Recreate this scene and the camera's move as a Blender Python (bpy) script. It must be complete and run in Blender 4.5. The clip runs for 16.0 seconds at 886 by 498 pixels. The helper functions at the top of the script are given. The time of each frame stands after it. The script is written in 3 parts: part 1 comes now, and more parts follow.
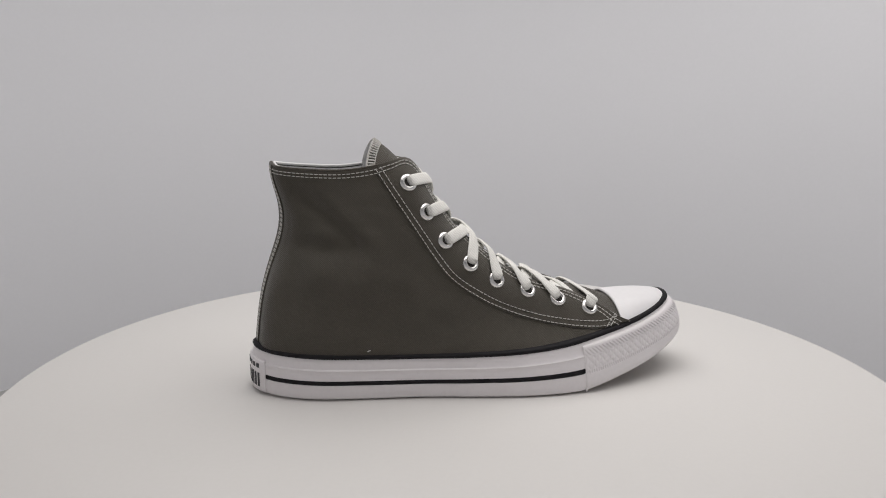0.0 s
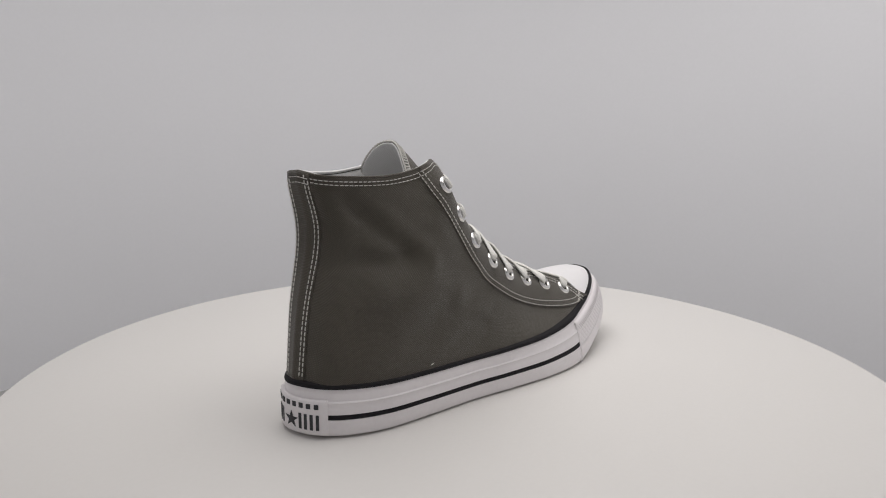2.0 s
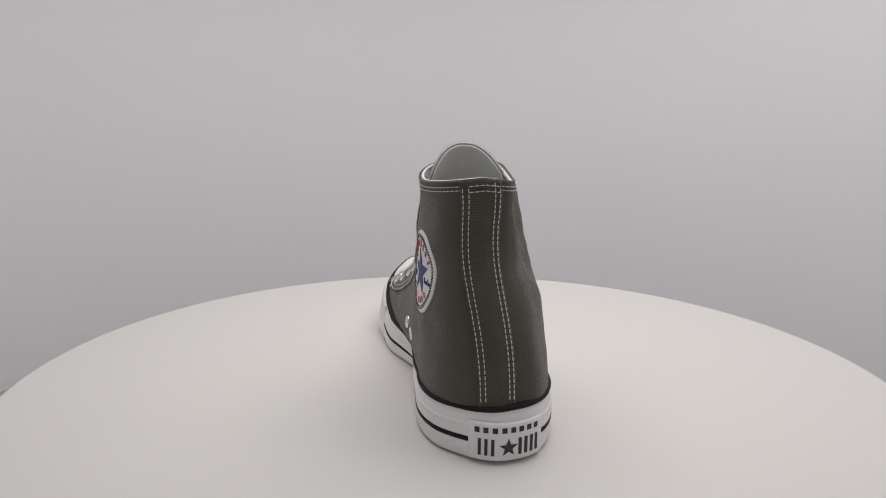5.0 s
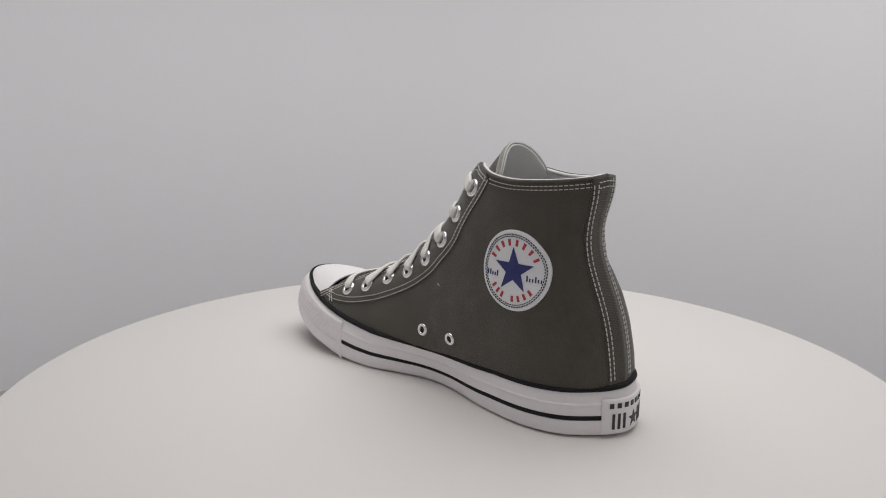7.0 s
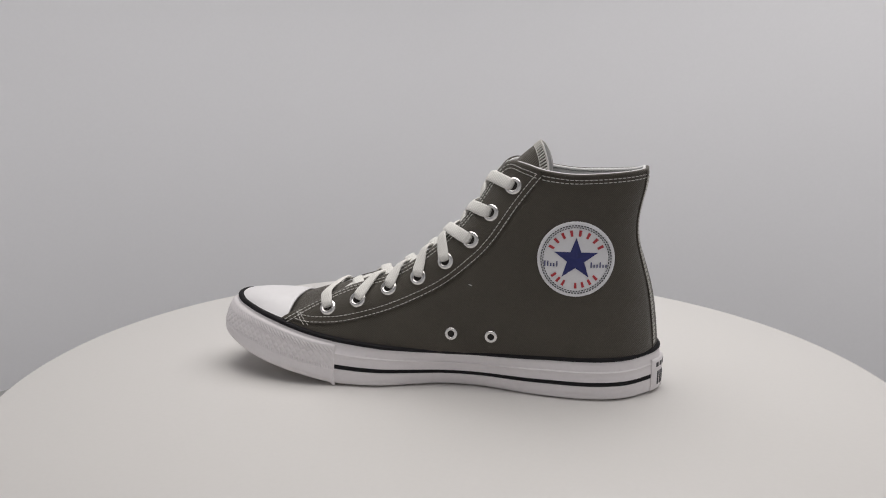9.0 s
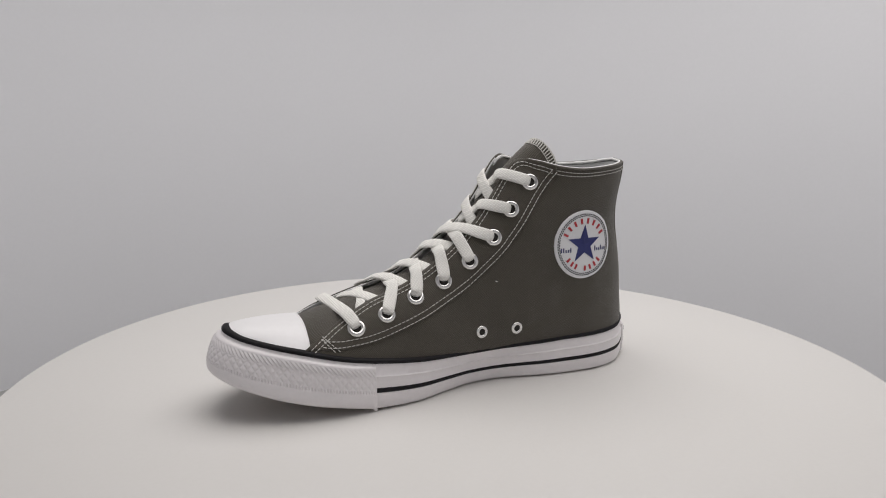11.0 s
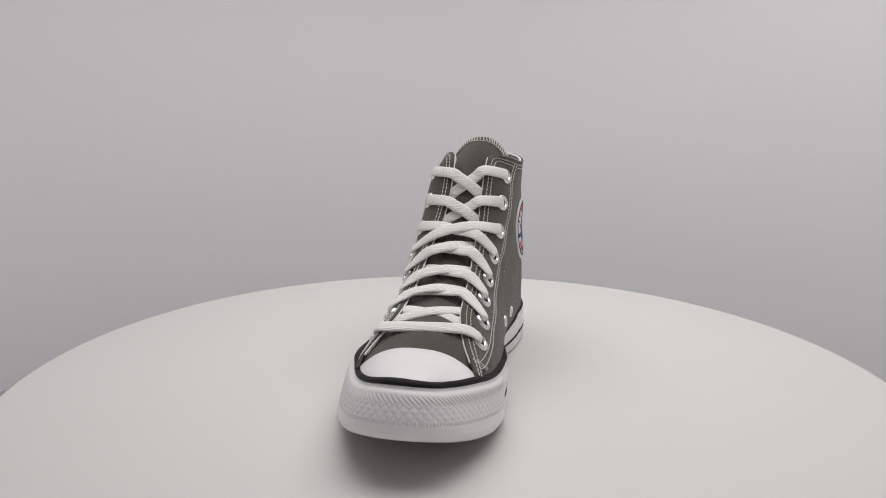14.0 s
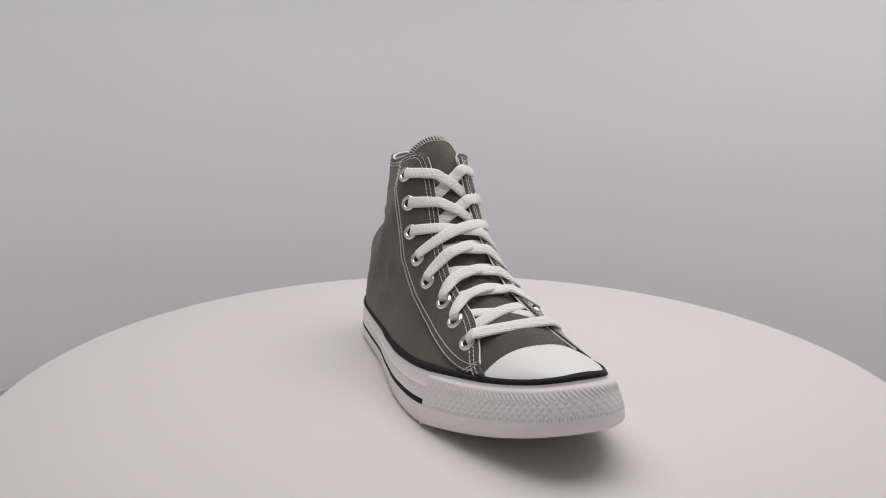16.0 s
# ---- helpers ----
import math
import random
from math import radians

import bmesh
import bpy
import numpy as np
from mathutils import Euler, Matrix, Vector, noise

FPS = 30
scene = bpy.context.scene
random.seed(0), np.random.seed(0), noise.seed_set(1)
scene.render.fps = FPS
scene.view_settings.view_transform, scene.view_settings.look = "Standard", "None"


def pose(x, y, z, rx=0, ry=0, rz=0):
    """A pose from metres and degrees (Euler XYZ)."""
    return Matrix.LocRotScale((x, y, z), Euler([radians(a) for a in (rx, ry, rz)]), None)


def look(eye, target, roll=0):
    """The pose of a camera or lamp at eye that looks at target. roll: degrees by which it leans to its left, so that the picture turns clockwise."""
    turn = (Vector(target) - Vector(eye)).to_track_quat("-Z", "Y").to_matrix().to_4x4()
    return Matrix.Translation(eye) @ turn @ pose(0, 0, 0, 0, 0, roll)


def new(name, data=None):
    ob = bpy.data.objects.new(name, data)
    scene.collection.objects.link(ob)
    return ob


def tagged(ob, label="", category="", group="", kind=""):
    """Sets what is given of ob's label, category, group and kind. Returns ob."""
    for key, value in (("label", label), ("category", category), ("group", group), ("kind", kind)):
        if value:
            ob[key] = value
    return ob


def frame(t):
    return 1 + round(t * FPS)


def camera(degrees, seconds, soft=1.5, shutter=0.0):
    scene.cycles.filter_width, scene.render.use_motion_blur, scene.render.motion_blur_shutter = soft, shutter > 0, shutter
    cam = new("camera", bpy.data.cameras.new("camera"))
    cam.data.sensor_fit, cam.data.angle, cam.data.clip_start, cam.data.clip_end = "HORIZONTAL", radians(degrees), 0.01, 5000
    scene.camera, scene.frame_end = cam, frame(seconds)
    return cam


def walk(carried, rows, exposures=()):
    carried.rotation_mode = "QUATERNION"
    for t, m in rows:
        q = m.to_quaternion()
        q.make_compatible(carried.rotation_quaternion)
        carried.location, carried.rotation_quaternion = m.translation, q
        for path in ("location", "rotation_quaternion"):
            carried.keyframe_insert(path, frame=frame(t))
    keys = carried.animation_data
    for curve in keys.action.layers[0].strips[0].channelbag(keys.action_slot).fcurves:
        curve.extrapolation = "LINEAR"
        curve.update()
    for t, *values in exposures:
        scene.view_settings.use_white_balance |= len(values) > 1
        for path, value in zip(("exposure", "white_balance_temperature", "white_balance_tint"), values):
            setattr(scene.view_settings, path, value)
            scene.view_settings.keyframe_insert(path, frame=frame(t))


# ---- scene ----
# ---- camera and its stand ----
cam = camera(63.51, 16.0, soft=1.05)
EYE = (0.0, -0.46, 0.1729)
PITCH, YAW, ROLL = radians(-10.986), radians(-1.122), 0.416
AIM = (EYE[0] + math.sin(YAW) * math.cos(PITCH), EYE[1] + math.cos(YAW) * math.cos(PITCH), EYE[2] + math.sin(PITCH))
walk(cam, [(0.0, look(EYE, AIM, ROLL)), (16.0, look(EYE, AIM, ROLL))], exposures=[(0.0, 0.0), (16.0, 0.0)])

# ---- light: a closed white photo booth under one wide soft panel ----
world = bpy.data.worlds.new("world")
scene.world = world
world.use_nodes = True
world.node_tree.nodes["Background"].inputs[0].default_value = (0.8, 0.85, 1.0, 1)
world.node_tree.nodes["Background"].inputs[1].default_value = 0.05


def panel(name, power, sx, sy, m, colour=(1, 1, 1)):
    data = bpy.data.lights.new(name, "AREA")
    data.shape, data.size, data.size_y, data.energy, data.color = "RECTANGLE", sx, sy, power, colour
    ob = new(name, data)
    ob.matrix_world = m
    return ob


panel("booth_light", 5.3, 0.95, 0.76, look((0.08, 0.13, 0.72), (0.08, 0.13, 0.0)), (1.0, 0.963, 0.936))

# ---- materials ----


def material(name, colour, rough=0.6, metal=0.0, spread=0.08, scale=900.0, bump=0.15, stain=18.0, spec=0.5, weave=0.0, sheen=0.0, threads=("X", "Z")):
    """Colour with fine grain and broad unevenness, and a fine relief."""
    mat = bpy.data.materials.new(name)
    mat.use_nodes = True
    nt = mat.node_tree
    bsdf = nt.nodes["Principled BSDF"]
    tex = nt.nodes.new("ShaderNodeTexCoord")

    def noise_at(s, detail):
        n = nt.nodes.new("ShaderNodeTexNoise")
        n.inputs["Scale"].default_value, n.inputs["Detail"].default_value = s, detail
        nt.links.new(tex.outputs["Object"], n.inputs["Vector"])
        return n.outputs["Fac"]

    def maths(op, a, b):
        n = nt.nodes.new("ShaderNodeMath")
        n.operation = op
        for i, v in enumerate((a, b)):
            if isinstance(v, (int, float)):
                n.inputs[i].default_value = v
            else:
                nt.links.new(v, n.inputs[i])
        return n.outputs[0]

    fine, broad = noise_at(scale, 3), noise_at(stain, 4)
    fac = maths("ADD", maths("MULTIPLY", fine, 0.55), maths("MULTIPLY", broad, 0.45))
    height = fine
    if weave:
        waves = []
        bias = nt.nodes.new("ShaderNodeMapping")
        bias.inputs["Rotation"].default_value = (0.0, radians(45), 0.0)
        nt.links.new(tex.outputs["Object"], bias.inputs["Vector"])
        for axis in threads:
            w = nt.nodes.new("ShaderNodeTexWave")
            w.bands_direction, w.wave_profile = axis, "SIN"
            w.inputs["Scale"].default_value, w.inputs["Distortion"].default_value = weave, 0.6
            nt.links.new(bias.outputs["Vector"], w.inputs["Vector"])
            waves.append(w.outputs["Fac"])
        cloth = maths("MULTIPLY", waves[0], waves[1])
        height = maths("ADD", maths("MULTIPLY", cloth, 0.8), maths("MULTIPLY", fine, 0.4))
        fac = maths("ADD", maths("MULTIPLY", fac, 0.75), maths("MULTIPLY", cloth, 0.3))
    ramp = nt.nodes.new("ShaderNodeValToRGB")
    for e, k in zip(ramp.color_ramp.elements, (1 - spread, 1 + spread)):
        e.color = (*[min(1, c * k) for c in colour], 1)
    ramp.color_ramp.elements[0].position, ramp.color_ramp.elements[1].position = 0.3, 0.7
    nt.links.new(fac, ramp.inputs[0])
    nt.links.new(ramp.outputs[0], bsdf.inputs["Base Color"])
    nt.links.new(maths("ADD", maths("MULTIPLY", broad, 0.12), rough - 0.06), bsdf.inputs["Roughness"])
    bsdf.inputs["Metallic"].default_value = metal
    bsdf.inputs["Specular IOR Level"].default_value = spec
    if sheen:
        bsdf.inputs["Sheen Weight"].default_value = sheen
    if bump:
        b = nt.nodes.new("ShaderNodeBump")
        b.inputs["Strength"].default_value, b.inputs["Distance"].default_value = bump, 0.0004
        nt.links.new(height, b.inputs["Height"])
        nt.links.new(b.outputs[0], bsdf.inputs["Normal"])
    return mat


CANVAS = material("olive_grey_canvas", (0.080, 0.071, 0.056), 0.78, spread=0.22, scale=1500, bump=0.65, stain=28, spec=0.3, weave=420, sheen=0.28)
RIBBED = material("olive_grey_ribbed_canvas", (0.080, 0.071, 0.056), 0.78, spread=0.24, scale=1500, bump=0.7, stain=28, spec=0.3, weave=330, sheen=0.28, threads=("Y", "Y"))
LINING = material("white_cotton_lining", (0.87, 0.87, 0.865), 0.85, spread=0.06, scale=1800, bump=0.4, spec=0.2, weave=500)
RUBBER = material("white_rubber", (0.82, 0.787, 0.80), 0.42, spread=0.03, scale=400, bump=0.05, stain=30)
CAP = material("white_toe_rubber", (0.86, 0.85, 0.86), 0.36, spread=0.02, scale=300, bump=0.03, stain=30)
BLACK = material("black_rubber", (0.012, 0.011, 0.013), 0.62, spread=0.2, scale=500, bump=0.06, spec=0.18)
TREAD = material("brown_outsole_rubber", (0.16, 0.11, 0.07), 0.6, spread=0.15, scale=300, bump=0.2)
COTTON = material("white_lace_cotton", (0.88, 0.87, 0.83), 0.85, spread=0.1, scale=1200, bump=0.75, stain=60, spec=0.2, weave=260)
THREAD = material("off_white_thread", (0.68, 0.665, 0.63), 0.8, spread=0.1, scale=2500, bump=0.3, spec=0.2)
METAL = material("nickel", (0.78, 0.77, 0.75), 0.24, metal=1.0, spread=0.05, scale=300, bump=0.03)
HOLE_SHADE = material("hole_shade", (0.02, 0.018, 0.016), 0.9, spread=0.1)
INK = material("black_ink", (0.02, 0.02, 0.025), 0.5, spread=0.1, bump=0)
RED = material("red_ink", (0.45, 0.035, 0.045), 0.5, spread=0.05, bump=0)
BLUE = material("navy_ink", (0.018, 0.024, 0.14), 0.5, spread=0.08, bump=0)
PATCH = material("white_vinyl", (0.78, 0.78, 0.80), 0.45, spread=0.03, bump=0.04)
TABLE = material("white_matt_board", (0.74, 0.725, 0.705), 0.55, spread=0.012, scale=350, bump=0.05, stain=5)
WALL = material("pale_grey_backdrop_paper", (0.83, 0.835, 0.86), 0.9, spread=0.012, scale=200, bump=0.05, stain=3, spec=0.1)
FLOOR = material("grey_booth_floor", (0.5, 0.495, 0.49), 0.8, spread=0.04)

# ---- mesh helpers ----
U = 0.00092  # all the shoe's lengths below are in this unit


def mesh_of(name, verts, faces, mat, scale=1.0, smooth=True):
    me = bpy.data.meshes.new(name)
    me.from_pydata([tuple(float(c) * scale for c in v) for v in verts], [], [tuple(f) for f in faces])
    bm = bmesh.new()
    bm.from_mesh(me)
    bmesh.ops.recalc_face_normals(bm, faces=bm.faces)
    bm.to_mesh(me)
    bm.free()
    me.materials.append(mat)
    me.polygons.foreach_set("use_smooth", [smooth] * len(me.polygons))
    me.update()
    return me


def part(name, verts, faces, mat, parent, label="", scale=U, smooth=True, sharp=None):
    me = mesh_of(name, verts, faces, mat, scale, smooth)
    if sharp:
        me.set_sharp_from_angle(angle=radians(sharp))
    ob = new(name, me)
    ob.parent = parent
    return tagged(ob, label)


def grid(P, wrap=False):
    """Vertices and quads of an array of points, rows by columns; wrap closes the columns."""
    r, c = P.shape[:2]
    faces = [(i * c + j, i * c + (j + 1) % c, (i + 1) * c + (j + 1) % c, (i + 1) * c + j) for i in range(r - 1) for j in range(c if wrap else c - 1)]
    return list(P.reshape(-1, 3)), faces


def closed(P, Q):
    """A sheet with thickness: grid P, grid Q behind it, and the rim between them."""
    r, c = P.shape[:2]
    n = r * c
    v, f = grid(P)
    faces = f + [tuple(n + i for i in reversed(q)) for q in f]
    ring = [j for j in range(c)] + [i * c + c - 1 for i in range(1, r)] + [(r - 1) * c + j for j in range(c - 2, -1, -1)] + [i * c for i in range(r - 2, 0, -1)]
    faces += [(a, n + a, n + b, b) for a, b in zip(ring, ring[1:] + ring[:1])]
    return v + list(Q.reshape(-1, 3)), faces


def spline(points, n, smooth_ends=True):
    """Catmull-Rom through the points, n steps a span."""
    p = np.array(points, float)
    p = np.vstack([2 * p[0] - p[1], p, 2 * p[-1] - p[-2]])
    out = []
    for i in range(1, len(p) - 2):
        for k in range(n):
            t = k / n
            a, b, c, d = p[i - 1:i + 3]
            out.append(0.5 * (2 * b + (c - a) * t + (2 * a - 5 * b + 4 * c - d) * t * t + (3 * b - a - 3 * c + d) * t ** 3))
    return np.array(out + [p[-2]])


def even(line, step=None, count=None):
    """The line at even steps of its length."""
    line = np.asarray(line, float)
    s = np.concatenate([[0], np.cumsum(np.linalg.norm(np.diff(line, axis=0), axis=1))])
    q = np.linspace(0, s[-1], count if count else max(2, int(round(s[-1] / step)) + 1))
    return np.stack([np.interp(q, s, line[:, k]) for k in range(line.shape[1])], 1)


def unit(v):
    return v / (np.linalg.norm(v, axis=-1, keepdims=True) + 1e-12)


def normals(P):
    return unit(np.cross(np.gradient(P, axis=1), np.gradient(P, axis=0)))


# ---- booth ----
def drum(radius, z0, z1, name, mat, seg=128):
    a = np.linspace(0, 2 * math.pi, seg, endpoint=False)
    rows = []
    for r, z in ((radius, z0), (radius, z1), (radius + 0.01, z1), (radius + 0.01, z0)):
        rows.append(np.stack([r * np.cos(a), r * np.sin(a), np.full(seg, z)], 1))
    P = np.array(rows + rows[:1])
    v, f = grid(P, wrap=True)
    ob = new(name, mesh_of(name, v, f, mat))
    return ob


def disc(radius, z, thick, name, mat, seg=96):
    a = np.linspace(0, 2 * math.pi, seg, endpoint=False)
    ring = lambda r, h: np.stack([r * np.cos(a), r * np.sin(a), np.full(seg, h)], 1)
    P = np.array([ring(1e-4, z), ring(radius, z), ring(radius, z - thick), ring(1e-4, z - thick)])
    v, f = grid(P, wrap=True)
    return new(name, mesh_of(name, v, f, mat, smooth=False))


FLOOR_Z = -0.25
tagged(drum(0.88, FLOOR_Z, 0.95, "backdrop", WALL), "smooth pale grey curved backdrop of a photo booth", "backdrop", kind="structure")
tagged(disc(0.885, FLOOR_Z, 0.02, "floor", FLOOR), "plain pale floor under the turntable", "floor", kind="structure")
tagged(disc(0.89, 0.97, 0.02, "ceiling", WALL), "plain pale booth ceiling", "ceiling", kind="structure")

# ---- turntable ----
turntable = tagged(new("turntable"), "round white matt turntable carrying the sneaker", "turntable")


def lathe(profile, seg=160):
    a = np.linspace(0, 2 * math.pi, seg, endpoint=False)
    return grid(np.array([np.stack([r * np.cos(a), r * np.sin(a), np.full(seg, z)], 1) for r, z in profile]), wrap=True)


R_TOP = 0.2833
part("tabletop", *lathe([(0.0001, 0), (0.1, 0), (R_TOP - 0.0025, 0), (R_TOP - 0.0008, -0.0006), (R_TOP, -0.0022), (R_TOP, -0.016), (R_TOP - 0.002, -0.018), (0.0001, -0.018)]), TABLE, turntable, scale=1, sharp=40)
part("plinth", *lathe([(0.0001, -0.018), (0.15, -0.018), (0.15, FLOOR_Z + 0.01), (0.17, FLOOR_Z), (0.0001, FLOOR_Z)]), TABLE, turntable, scale=1, sharp=40)

# ---- the sneaker: shape ----
shoe = tagged(new("high_top_sneaker"), "olive grey canvas high-top sneaker with white rubber sole and white laces", "sneaker")

# plan of the sole at the ground, heel to toe along the outer side and back along the inner side
PLAN = [(-143.5, -7), (-138, -22), (-124, -34.5), (-100, -43.4), (-68, -46.4), (-30, -48.8), (5, -54), (40, -58.2), (75, -56.8), (107, -46.2), (133.6, -34.8), (154.4, -22.2), (167.0, -8.6), (171.2, 5.4),
        (169.4, 19.3), (159.8, 31.8), (142, 41.6), (118, 48.2), (95, 49.5), (70, 48.6), (45, 45.2), (20, 35.2), (0, 28.6), (-25, 28.2), (-60, 34.8), (-94, 36.2), (-118, 29.6), (-134, 15.8), (-142, 4)]
# how far the sole's upper edge stands out past the plan on the inner waist
FLARE_X, FLARE = (-70, -30, 0, 25, 50), (0.0, 7.0, 8.5, 5.0, 0.0)
# how far it falls back round the toe
TOE_X = (-10, 20, 45, 75, 95, 125, 150, 170)
TOE_OUTER, TOE_INNER = (0.0, -2.2, -5.4, -8.2, -9.0, -9.4, -9.0, -7.8), (0.0, 0.0, -0.6, -2.2, -3.4, -6.2, -8.4, -7.8)
BASE_X, BASE_Z = (-146, -130, 60, 80, 107, 133, 150, 160, 168, 175), (1.5, 0.0, 0.0, 2.3, 7.2, 13.4, 18.6, 22.1, 25.0, 27.0)
# lower edge of the black welt, outer and inner side
OUTER_X, OUTER_Z = (-146, -122, -100, -49, -12, 25, 43, 63, 83, 110, 128, 145, 158, 169, 175), (30.5, 29.3, 28.6, 27.5, 27.7, 28.6, 29.3, 31.1, 33.4, 37.0, 40.0, 44.0, 47.6, 51.6, 52.8)
INNER_X, INNER_Z = (-146, -115, -78, -40, 0, 35, 54, 73, 93, 117, 130, 145, 158, 169, 175), (28.5, 27.0, 26.2, 25.2, 24.6, 26.7, 28.3, 30.7, 33.9, 39.7, 42.4, 45.5, 48.5, 51.8, 53.0)


def loop(points, n):
    p = points[-2:] + points + points[:3]
    full = spline(p, n)
    return full[2 * n:(2 + len(points)) * n]


RING = even(np.vstack([loop(PLAN, 12), [PLAN[0]]]), count=421)[:-1]
TAN = unit(np.roll(RING, -1, 0) - np.roll(RING, 1, 0))
OUT = np.stack([TAN[:, 1], -TAN[:, 0]], 1)
TIP = int(np.argmax(RING[:, 0]))


def smooth_interp(x, xs, ys):
    k = spline(list(zip(xs, ys)), 8)
    return np.interp(x, k[:, 0], k[:, 1])


side_share = np.clip((RING[:, 1] + 18) / 36, 0, 1)
side_share = side_share * side_share * (3 - 2 * side_share)
Z0 = smooth_interp(RING[:, 0], BASE_X, BASE_Z) + side_share * np.interp(RING[:, 0], (60, 105, 175), (0.0, 0.9, 0.5))
Z1 = Z0 + (smooth_interp(RING[:, 0], OUTER_X, OUTER_Z) * (1 - side_share) + smooth_interp(RING[:, 0], INNER_X, INNER_Z) * side_share - Z0) / 0.89
soften = np.hanning(23)[1:-1] / np.hanning(23).sum()
Z1 = np.convolve(np.concatenate([Z1[-10:], Z1, Z1[:10]]), soften, "valid")
LEAN = np.where(RING[:, 1] > 0, np.interp(RING[:, 0], FLARE_X, FLARE), 0.0) + np.interp(RING[:, 0], TOE_X, TOE_OUTER) * (1 - side_share) + np.interp(RING[:, 0], TOE_X, TOE_INNER) * side_share


def wall(h, off, idx=slice(None)):
    """Points of the sole's side at the height share h, off outwards."""
    o = (LEAN * max(h, 0.0) ** 1.25 + off)[:, None]
    xy = RING + OUT * o
    z = Z0 + (Z1 - Z0) * h
    return np.column_stack([xy, z])[idx]


FOX = [(0.03, -6.0), (0.03, -1.8), (0.045, -0.8), (0.09, -0.1), (0.2, 0.25), (0.34, 0.2), (0.345, -0.15), (0.435, -0.15), (0.44, 0.15), (0.55, 0.1), (0.64, 0.0), (0.655, 0.35), (0.67, 0.0), (0.68, -0.5),
       (0.8, -0.9), (0.885, -1.2), (0.9, -1.7), (0.9, -7.0)]
part("foxing_band", *grid(np.array([wall(h, o) for h, o in FOX]), wrap=True), RUBBER, shoe, "glossy white rubber sidewall", sharp=50)
part("welt_stripe", *grid(np.array([wall(h, o) for h, o in [(0.88, -6), (0.88, -1.5), (0.898, -0.75), (0.922, -0.55), (0.952, -0.85), (0.97, -1.6), (0.976, -3.0), (0.963, -7)]]), wrap=True), BLACK, shoe, "black rubber stripe")
stripe = [(0.345, -0.6), (0.348, 0.12), (0.36, 0.25), (0.42, 0.25), (0.432, 0.12), (0.435, -0.6)]
part("pinstripe", *grid(np.array([wall(h, o) for h, o in stripe]), wrap=True), BLACK, shoe, "thin black rubber stripe")
sole_rows = [wall(0.0, -s) - np.array([0, 0, d]) for s, d in ((3.2, -1.6), (3.7, 0.0), (14.0, 0.0))]
sole_rows.append(np.column_stack([RING * 0.05, Z0 * 0 + 1]))
part("outsole", *grid(np.array(sole_rows), wrap=True), TREAD, shoe, "brown rubber outsole")
inner_rows = [wall(0.55, -6.0), wall(0.55, -20.0), np.column_stack([RING * [0.3, 0.03], Z0 * 0 + 18])]
part("insole", *grid(np.array(inner_rows), wrap=True), LINING, shoe, "white cotton insole")


def span(x_out, x_in):
    """Indices of the ring from x_out on the outer side round the toe to x_in on the inner side."""
    a = min(range(TIP), key=lambda i: abs(RING[i, 0] - x_out) + (RING[i, 1] > 0) * 999)
    b = min(range(TIP, len(RING)), key=lambda i: abs(RING[i, 0] - x_in) + (RING[i, 1] < 0) * 999)
    return a, b


def ring_at(line, q):
    """Points of a ring line at fractional indices."""
    i = np.floor(q).astype(int) % len(line)
    f = (q - np.floor(q))[:, None]
    return line[i] * (1 - f) + line[(i + 1) % len(line)] * f


# toe bumper with its moulded ribs and diamonds
a, b = span(79.5, 74.5)
q = np.linspace(a, b, 760)
low, high = wall(0.0, 0.0), wall(1.0, 0.0)
o3 = np.column_stack([ring_at(OUT, q), np.zeros(len(q))])
lo, hi = ring_at(low, q), ring_at(high, q)
along = np.concatenate([[0], np.cumsum(np.linalg.norm(np.diff(lo, axis=0), axis=1))])
rows = []
heights = np.concatenate([[0.0, 0.0], np.linspace(0.02, 0.80, 66), [0.822, 0.835, 0.84]])
for k, h in enumerate(heights):
    d = np.full(len(q), 1.9)
    if h > 0.68:
        d -= 0.5 * ((h - 0.68) / 0.12) ** 2
    if 0.64 < h < 0.775:
        d += 0.34 * np.clip(np.sin((along + 34 * h) * 2 * math.pi / 3.1) * 2, -1, 1) * min(1, (h - 0.64) * 50, (0.775 - h) * 50)
    elif 0.365 < h <= 0.63:
        u, w = along / 5.0, (h - 0.365) / 0.0884
        f1, f2 = (u + w / 2) % 1, (u - w / 2) % 1
        d += 0.88 * np.minimum(0.62, np.minimum(1 - np.abs(2 * f1 - 1), 1 - np.abs(2 * f2 - 1))) - 0.25
    elif 0.305 < h <= 0.365:
        d += 0.3 * np.clip(np.sin(along * 2 * math.pi / 1.9) * 2, -1, 1)
    elif h <= 0.305:
        d += 0.35
    if k == 0:
        d = np.full(len(q), -4.0)
    elif h < 0.16:
        d -= (0.16 - h) ** 2 * 85
    if k == len(heights) - 3:
        d = np.full(len(q), 0.7)
    elif k == len(heights) - 2:
        d = np.full(len(q), -0.3)
    elif k == len(heights) - 1:
        d = np.full(len(q), -3.0)
    far = np.minimum(along, along[-1] - along)
    edge = np.minimum(1, far / 0.8)
    taper = 1 - 0.55 * np.clip(1 - far / 26, 0, 1) ** 2
    d = np.where(d > -1, -0.4 + (d + 0.4) * np.sqrt(edge) * taper, d)
    d = d + 1.9 * math.sin(math.pi * min(1.0, h / 0.84)) * np.clip((lo[:, 0] - 138) / 26, 0, 1)
    rows.append(ring_at(wall(h, 0.0), q) + o3 * d[:, None])
part("toe_bumper", *grid(np.array(rows)), RUBBER, shoe, "white rubber bumper with diamond texture")

